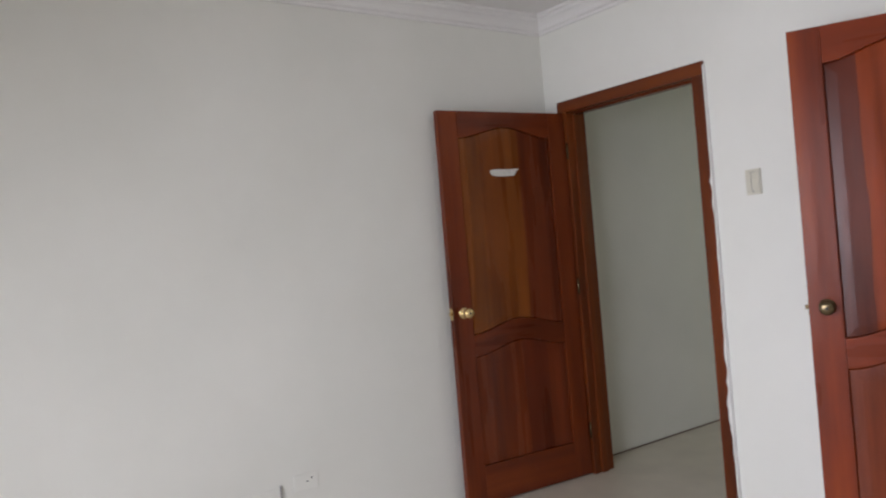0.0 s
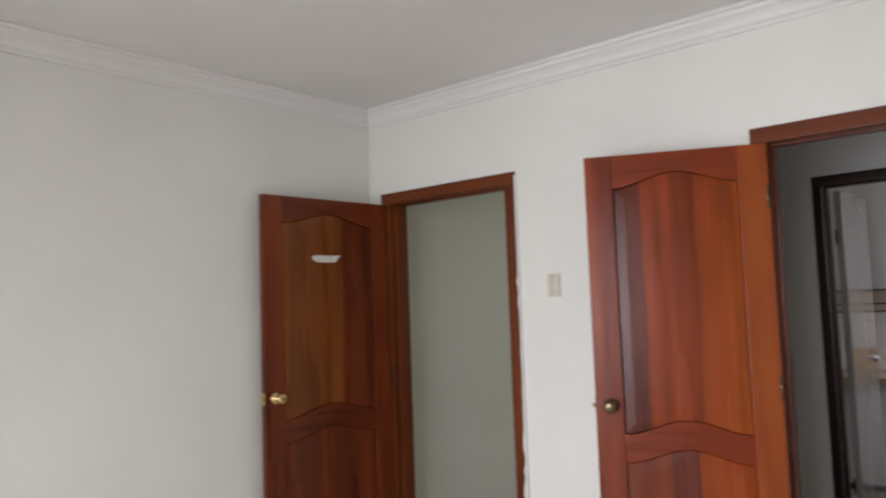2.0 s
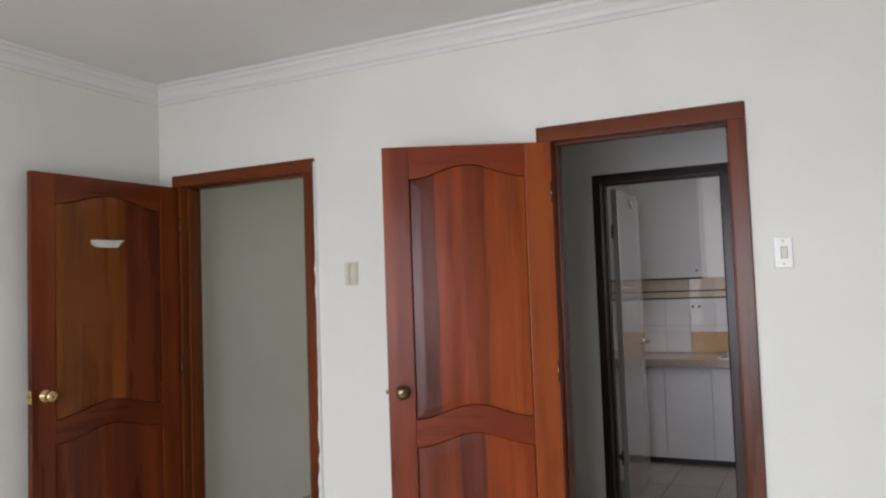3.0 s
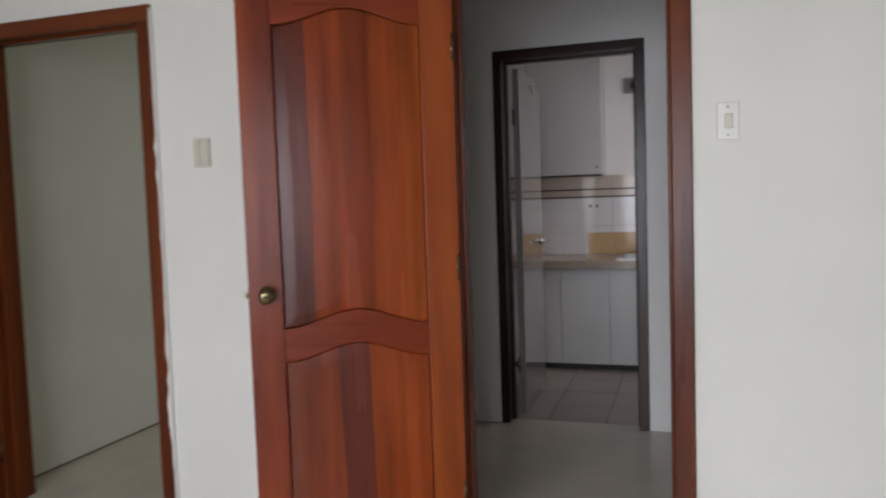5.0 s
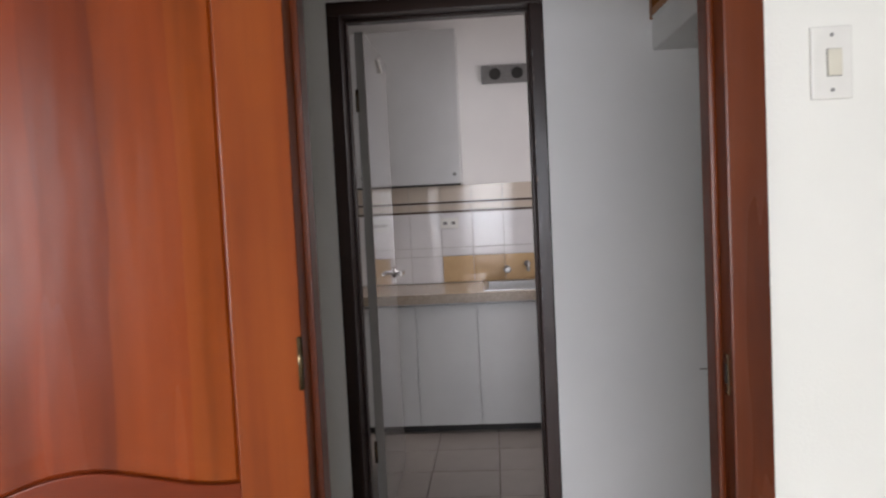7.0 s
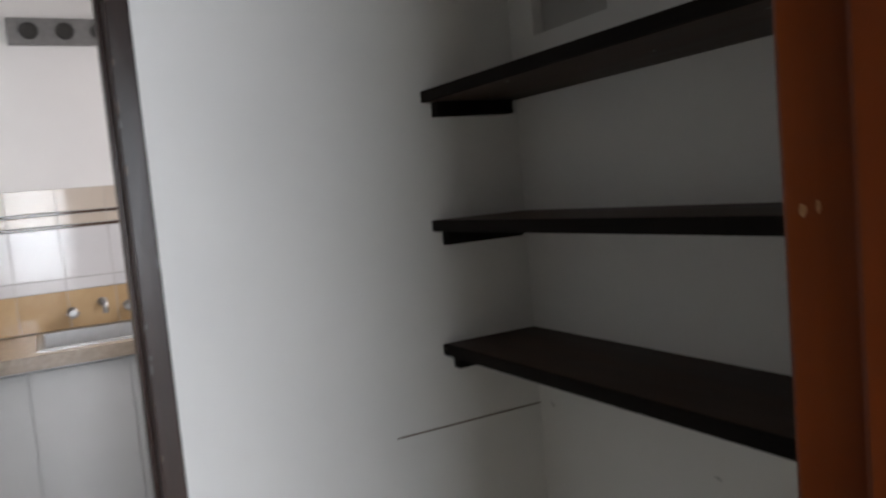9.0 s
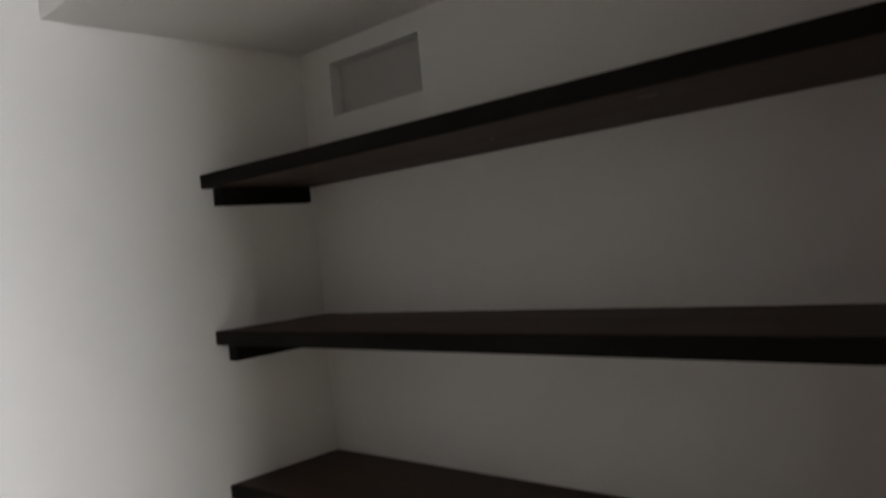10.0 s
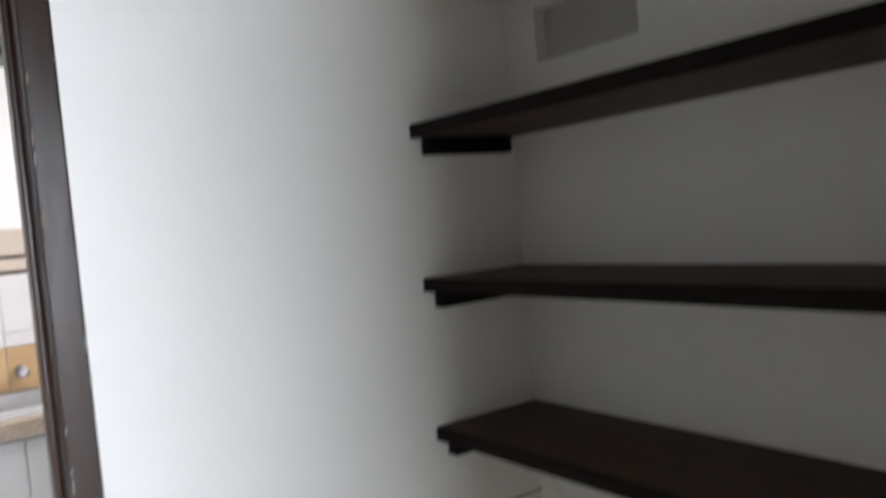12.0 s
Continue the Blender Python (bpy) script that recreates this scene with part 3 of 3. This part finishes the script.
# ---- switches and sockets ----
def switch_plate(name, m, w, h, gangs, mat, label):
    """Plate in the plane y = 0 facing -y."""
    p = thing(name, m, label, "switch")
    part("plate", boxes((-w / 2, -0.009, -h / 2, w / 2, 0, h / 2), bevel=0.003), mat, p)
    for gx, gw, gh in gangs:
        part("rocker", boxes((gx - gw / 2, -0.014, -gh / 2, gx + gw / 2, -0.008, gh / 2), bevel=0.002), M_CREAM, p)
        part("rocker_gap", boxes((gx - gw / 2 - 0.0008, -0.0094, -gh / 2 - 0.0008, gx + gw / 2 + 0.0008, -0.0088, gh / 2 + 0.0008)), M_GREY, p)
    for z in (h / 2 - 0.014, -h / 2 + 0.014):
        part("screw", lathe([(0, 0.003), (0.0015, 0.003)], "y", 10), M_GREY, p, "", pose(0, -0.0102, z))
    return p


switch_plate("light_switch", pose(-0.960, 0, 1.496), 0.072, 0.112, ((-0.019, 0.022, 0.085), (0.019, 0.022, 0.085)), M_CREAM, "cream double light switch on the wall between the doors")
switch_plate("light_switch", pose(0.938, 0, 1.497), 0.064, 0.114, ((0.003, 0.022, 0.042),), M_CLEAR, "pale single light switch on the bedroom wall")

outlet = thing("wall_socket", pose(WEST, -1.66, 0.335, 0, 0, 90), "off-white wall socket low on the plain wall", "socket")
part("plate", boxes((-0.058, -0.006, -0.036, 0.058, 0, 0.036), bevel=0.003), M_WALL, outlet)
for x, z in ((0.006, 0.0), (0.028, 0.012)):
    part("slot", lathe([(0, 0.004), (0.001, 0.004)], "y", 10), M_DARK, outlet, "", pose(x, -0.0068, z))
cover = thing("cable_cover", pose(WEST, -1.86, 0.300, 0, 0, 90), "blank off-white cover plate with a loose cable stub", "cover plate")
part("plate", boxes((-0.05, -0.004, -0.036, 0.05, 0, 0.036), bevel=0.002), M_WALL, cover)
bm = bmesh.new()
box(bm, 0.075, -0.012, -0.09, 0.081, -0.001, 0.045, 0.002)
part("cable", bm, M_CABLE, cover, "grey cable stub")

# ---- hall: shelves and loft ----
SH_X0 = 1.310
SH_D, SH_L = HALL_E - SH_X0 - 0.001, HALL_Y - WALL_A
for z in (1.546, 1.203, 0.865):
    sh = thing("wall_shelf", Matrix.Translation((SH_X0, 0, z)) @ SKEW, "dark brown wooden plank shelf fixed across the niche", "shelf", "shelves in the niche")
    # added front strip and cleats, their dark look put into the colour
    part("edging", boxes((0, 0.001 - SH_L, -0.030, 0.012, -0.001, 0), bevel=0.0025), M_EDGE, sh, "front edge strip darkened in colour")
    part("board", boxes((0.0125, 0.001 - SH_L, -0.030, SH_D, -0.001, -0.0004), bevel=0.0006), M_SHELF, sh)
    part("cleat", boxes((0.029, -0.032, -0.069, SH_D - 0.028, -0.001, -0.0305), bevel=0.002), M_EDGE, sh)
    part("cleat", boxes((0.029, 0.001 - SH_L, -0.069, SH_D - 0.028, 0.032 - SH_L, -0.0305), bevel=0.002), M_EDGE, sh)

# specks of pale paint under the top shelf
for x, y, ln, tilt in ((1.40, 0.62, 0.030, 12), (1.47, 0.95, 0.014, -30), (1.36, 1.30, 0.010, 20)):
    speck = structure("trim_speck", prism([(-ln / 2, 0), (0, -0.002), (ln / 2, 0.0005), (ln / 3, 0.003), (-ln / 4, 0.0025)], 0, 0.0012), M_GREY, "small pale paint speck under the shelf", "paint speck")
    speck.matrix_world = pose(x, y, 1.546 - 0.0312, 90, 0, 90 + tilt)

structure("trim_mark", boxes((1.15, HALL_Y - 0.003, 0.6365, HALL_E - 0.002, HALL_Y - 0.0005, 0.640)), M_STAIN, "thin brown ledge line left on the wall", "mark")

for y, z, ln, tilt in ((1.585, 0.645, 0.022, 40), (1.00, 0.60, 0.020, 15)):
    scuff = structure("trim_scuff", boxes((-0.0012, -ln / 2, -0.0008, 0, ln / 2, 0.0008)), M_CABLE, "faint pale scuff on the white wall", "scuff mark")
    scuff.matrix_world = Matrix.Translation((HALL_E - 0.0008, 0, z)) @ SKEW @ pose(0, y - HALL_Y, 0, tilt, 0, 0)

LOFT_X, SOF, BAND = 1.012, 1.842, 1.955
LOFT_M = Matrix.Translation((LOFT_X, 0, 0)) @ SKEW
DIP = 0.026                            # the sill drops this much towards the bedroom wall
bm = boxes((0, -SH_L, SOF, HALL_E - LOFT_X + 0.02, 0, BAND), bevel=0.005)
for v in bm.verts:
    if v.co.y < -0.5 and v.co.z > SOF + 0.05:
        v.co.z -= DIP
slab = structure("loft_slab", bm, M_HALLWALL, "white plastered loft slab above the shelf niche", "loft")
slab.matrix_world = LOFT_M
loft = thing("loft_frame", LOFT_M, "orange-brown varnished wooden frame of the open loft cupboard", "cupboard frame")
LT = 2.512
part("jamb", boxes((-0.008, -0.045, BAND, 0.083, -0.001, LT - 0.045), bevel=0.003), M_LOFT, loft)
part("jamb", boxes((-0.008, 0.001 - SH_L, BAND - DIP, 0.09, 0.050 - SH_L, LT - 0.045), bevel=0.003), M_LOFT, loft)
bm = boxes((-0.008, 0.050 - SH_L, BAND, 0.09, -0.045, BAND + 0.033), bevel=0.003)
for v in bm.verts:
    if v.co.y < -0.5:
        v.co.z -= DIP
part("sill", bm, M_LOFT_H, loft)
part("head", boxes((-0.008, 0.001 - SH_L, LT - 0.045, 0.09, -0.001, LT), bevel=0.003), M_LOFT_H, loft)
lintel = structure("loft_lintel", boxes((0, -SH_L, LT, 0.09, 0, CEIL)), M_HALLWALL, "narrow plaster lintel above the loft frame", "wall")
lintel.matrix_world = LOFT_M


def smear(name, length, m, seed):
    """Ragged plaster along the lower edge of the loft sill."""
    rnd = random.Random(seed)
    bm = bmesh.new()
    n, rws, drift = int(length / 0.02), [], 0.0
    for i in range(n + 1):
        y = -length * i / n
        drift = drift * 0.75 + rnd.uniform(-0.004, 0.004)
        top = -0.001 + max(0.0, drift * 1.6) + rnd.uniform(0, 0.003)
        rws.append([bm.verts.new((-0.0005, y, -0.012)), bm.verts.new((-0.0095, y, -0.002)), bm.verts.new((-0.0105, y, top)), bm.verts.new((-0.007, y, top + 0.001))])
    for p, q in zip(rws, rws[1:]):
        for i in range(3):
            bm.faces.new((p[i], p[i + 1], q[i + 1], q[i]))
    ob = structure(name, bm, M_RAW, "ragged plaster along the loft frame", "plaster edge")
    ob.matrix_world = m
    return ob


smear("trim", SH_L - 0.06, LOFT_M @ pose(0, -0.05, BAND, math.degrees(math.atan2(DIP, SH_L - 0.06))), 8)
smear("trim", LT - BAND - 0.05, LOFT_M @ pose(0, -0.002, BAND + 0.01, 90, 0, 0) @ pose(0, 0, 0, 180, 0, 0), 9)

smear("trim", SH_L - 0.10, LOFT_M @ pose(0, 0.05 - SH_L, LT, 180, 0, 0), 10)

# ---- kitchen ----
CT, CF = 0.810, 2.97


def base_cabinet(x0, width):
    c = thing("base_cabinet", pose(x0, 3.0, 0), "white laminate kitchen base cabinet under the worktop", "cabinet", "kitchen base cabinets")
    part("body", boxes((0, 0.021, 0.05, width, 0.595, 0.755)), M_CAB, c)
    part("plinth", boxes((0, 0.06, 0.0, width, 0.58, 0.05)), M_DARK, c, "dark recessed plinth")
    d = part("door", boxes((0.002, 0, 0.052, width - 0.002, 0.019, 0.742), bevel=0.002), M_CAB, c)
    part("finger_pull", boxes((width - 0.06, -0.004, 0.715, width - 0.02, 0.0, 0.725), bevel=0.001), M_CAB, d)
    return c


w_cab = 0.352
x = -0.074 - 2 * w_cab
while x + w_cab < KIT_E:
    base_cabinet(x, w_cab)
    x += w_cab
counter = thing("worktop", pose(0, 0, 0), "beige speckled kitchen worktop with a steel sink", "worktop")
for r in ((-0.80, CF, 0.756, 0.34, 3.585, CT), (0.34, CF, 0.756, 0.90, 3.06, CT), (0.34, 3.50, 0.756, 0.90, 3.585, CT), (0.90, CF, 0.756, KIT_E - 0.01, 3.585, CT)):
    part("slab", boxes(r), M_COUNTER, counter)
sink = thing("sink", pose(0.34, 3.06, CT), "stainless steel sink set in the worktop", "sink")
part("rim", boxes((-0.02, -0.02, 0, 0.58, 0.0, 0.006), (-0.02, 0.44, 0, 0.58, 0.46, 0.006), (-0.02, 0.0, 0, 0.0, 0.44, 0.006), (0.56, 0.0, 0, 0.58, 0.44, 0.006)), M_SINK, sink)
part("basin", boxes((0.002, 0.002, -0.16, 0.558, 0.438, -0.155), (0.002, 0.002, -0.155, 0.006, 0.438, 0), (0.554, 0.002, -0.155, 0.558, 0.438, 0), (0.006, 0.002, -0.155, 0.554, 0.006, 0), (0.006, 0.434, -0.155, 0.554, 0.438, 0)), M_SINK, sink)

taps = thing("wall_taps", pose(0.594, 3.578, 0.885), "chrome wall-mounted sink taps with a spout", "tap")
for dx in (-0.127, 0.105):
    v = part("valve", lathe([(0, 0.022), (-0.006, 0.022), (-0.008, 0.010), (-0.045, 0.010), (-0.048, 0.020), (-0.066, 0.021), (-0.070, 0.012)]), M_SINK, taps, "", pose(dx, 0, 0))
    part("handle", boxes((-0.026, -0.066, -0.006, 0.026, -0.054, 0.006), bevel=0.003), M_STEEL, v)
part("spout", lathe([(0, 0.020), (-0.006, 0.020), (-0.008, 0.011), (-0.16, 0.010)]), M_SINK, taps, "", pose(0, 0, 0.03))
part("spout_end", lathe([(-0.035, 0.010), (0.012, 0.011)], "z"), M_SINK, taps, "", pose(0, -0.155, 0.03))

upper = thing("wall_cabinet", pose(0, 3.30, 1.437), "white laminate kitchen wall cabinet", "cabinet")
part("body", boxes((-0.90, 0.020, 0, 0.21, 0.298, 0.92)), M_CAB, upper)
# dark strip painted in for the shadow below the cabinet doors
part("shadow_strip", boxes((-0.90, 0.004, -0.012, 0.208, 0.018, 0.0)), M_DARK, upper, "dark strip standing in for the shadow under the cabinet")
for a, b in ((-0.898, -0.350), (-0.346, 0.208)):
    d = part("door", boxes((a, 0, 0.002, b, 0.019, 0.918), bevel=0.002), M_CAB, upper)
    part("knob", lathe([(0, 0.006), (-0.012, 0.006), (-0.016, 0.011), (-0.024, 0.009)], "y", 16), M_GREY, d, "", pose(b - 0.035, 0, 0.055))

vent = thing("socket_strip", pose(0.357, KIT_Y1, 2.06), "grey wall strip with three round sockets", "socket strip")
part("plate", boxes((0, -0.025, 0, 0.44, 0, 0.115), bevel=0.004), M_GREY, vent)
for i in range(3):
    part("socket", lathe([(0, 0.036), (-0.008, 0.036), (-0.008, 0.028), (-0.003, 0.024)], "y", 20), M_DARK, vent, "", pose(0.085 + 0.14 * i, -0.0255, 0.058))

kso = thing("wall_socket", pose(0.11, KIT_Y1 - 0.012, 1.194), "white double wall socket on the kitchen tiles", "socket")
part("plate", boxes((-0.058, -0.010, -0.034, 0.058, 0, 0.034), bevel=0.003), M_CLEAR, kso)
for dx in (-0.026, 0.026):
    part("slot", boxes((dx - 0.012, -0.0112, -0.010, dx + 0.012, -0.0098, 0.010)), M_GREY, kso)

# ---- tiles ----
backsplash = structure("backsplash", boxes((KIT_W, KIT_Y1 - 0.006, CT, KIT_E, KIT_Y1 - 0.0005, 1.435)), M_GROUT, "white and beige glazed tile splashback with brown border lines", "splashback")


def piece_mesh(name, w, d, h, mat, bev):
    bm = bmesh.new()
    box(bm, -w / 2, -d, -h / 2, w / 2, 0, h / 2)
    es = [e for e in bm.edges if all(v.co.y < -d / 2 for v in e.verts)]
    bmesh.ops.bevel(bm, geom=es, offset=bev, segments=1, affect="EDGES")
    me = bpy.data.meshes.new(name)
    bm.to_mesh(me)
    bm.free()
    me.materials.append(mat)
    return me


def lay(name, me, parent, x, y, z, tilt=0.0):
    ob = new(name, me)
    ob.parent = parent
    ob.matrix_local = pose(x, y, z, tilt, 0, tilt)
    return ob


TW = 0.20
jit = random.Random(11)
rows = [("tile", M_TILE_W, CT + 0.003, 0.981), ("tile", M_TILE_W, 0.984, 1.036), ("tile", M_TILE_W, 1.039, 1.258),
        ("listello", M_LIST, 1.261, 1.273), ("border_tile", M_TILE_B, 1.276, 1.318), ("listello", M_LIST, 1.321, 1.332), ("border_tile", M_TILE_B, 1.335, 1.433)]
for name, mat, z0, z1 in rows:
    me = piece_mesh(name, TW - 0.003, 0.006, z1 - z0, mat, 0.0012)
    tan = piece_mesh("tan_tile", TW - 0.003, 0.006, z1 - z0, M_TILE_T, 0.0012) if z0 < 0.9 else None
    x = 0.056 - 5 * TW + TW / 2
    while x < KIT_E - 0.05:
        if x > KIT_W + 0.05:
            use_tan = tan is not None and 0.056 < x < 0.9
            lay("tan_tile" if use_tan else name, tan if use_tan else me, backsplash, x, KIT_Y1 - 0.006, (z0 + z1) / 2, jit.uniform(-0.25, 0.25))
        x += TW

kfloor = structure("kitchen_floor", boxes((PART_X1, KIT_Y0 - 0.07, -0.12, KIT_E + 0.15, KIT_Y1 + 0.15, -0.004)), M_DGROUT, "grey-beige tiled kitchen floor with dark joints", "floor")
ft = 0.33
fm = piece_mesh("floor_tile", ft - 0.006, 0.006, ft - 0.006, M_KFLOOR, 0.0015)
ix = 0
while KIT_W + ix * ft + ft / 2 < KIT_E:
    iy = 0
    while KIT_Y0 - 0.07 + iy * ft + ft / 2 < KIT_Y1 + 0.05:
        ob = new("floor_tile", fm)
        ob.parent = kfloor
        ob.matrix_local = pose(KIT_W + ix * ft + ft / 2, KIT_Y0 - 0.07 + iy * ft + ft / 2, -0.004 + jit.uniform(-0.0006, 0.0004), -90, 0, 0)
        iy += 1
    ix += 1
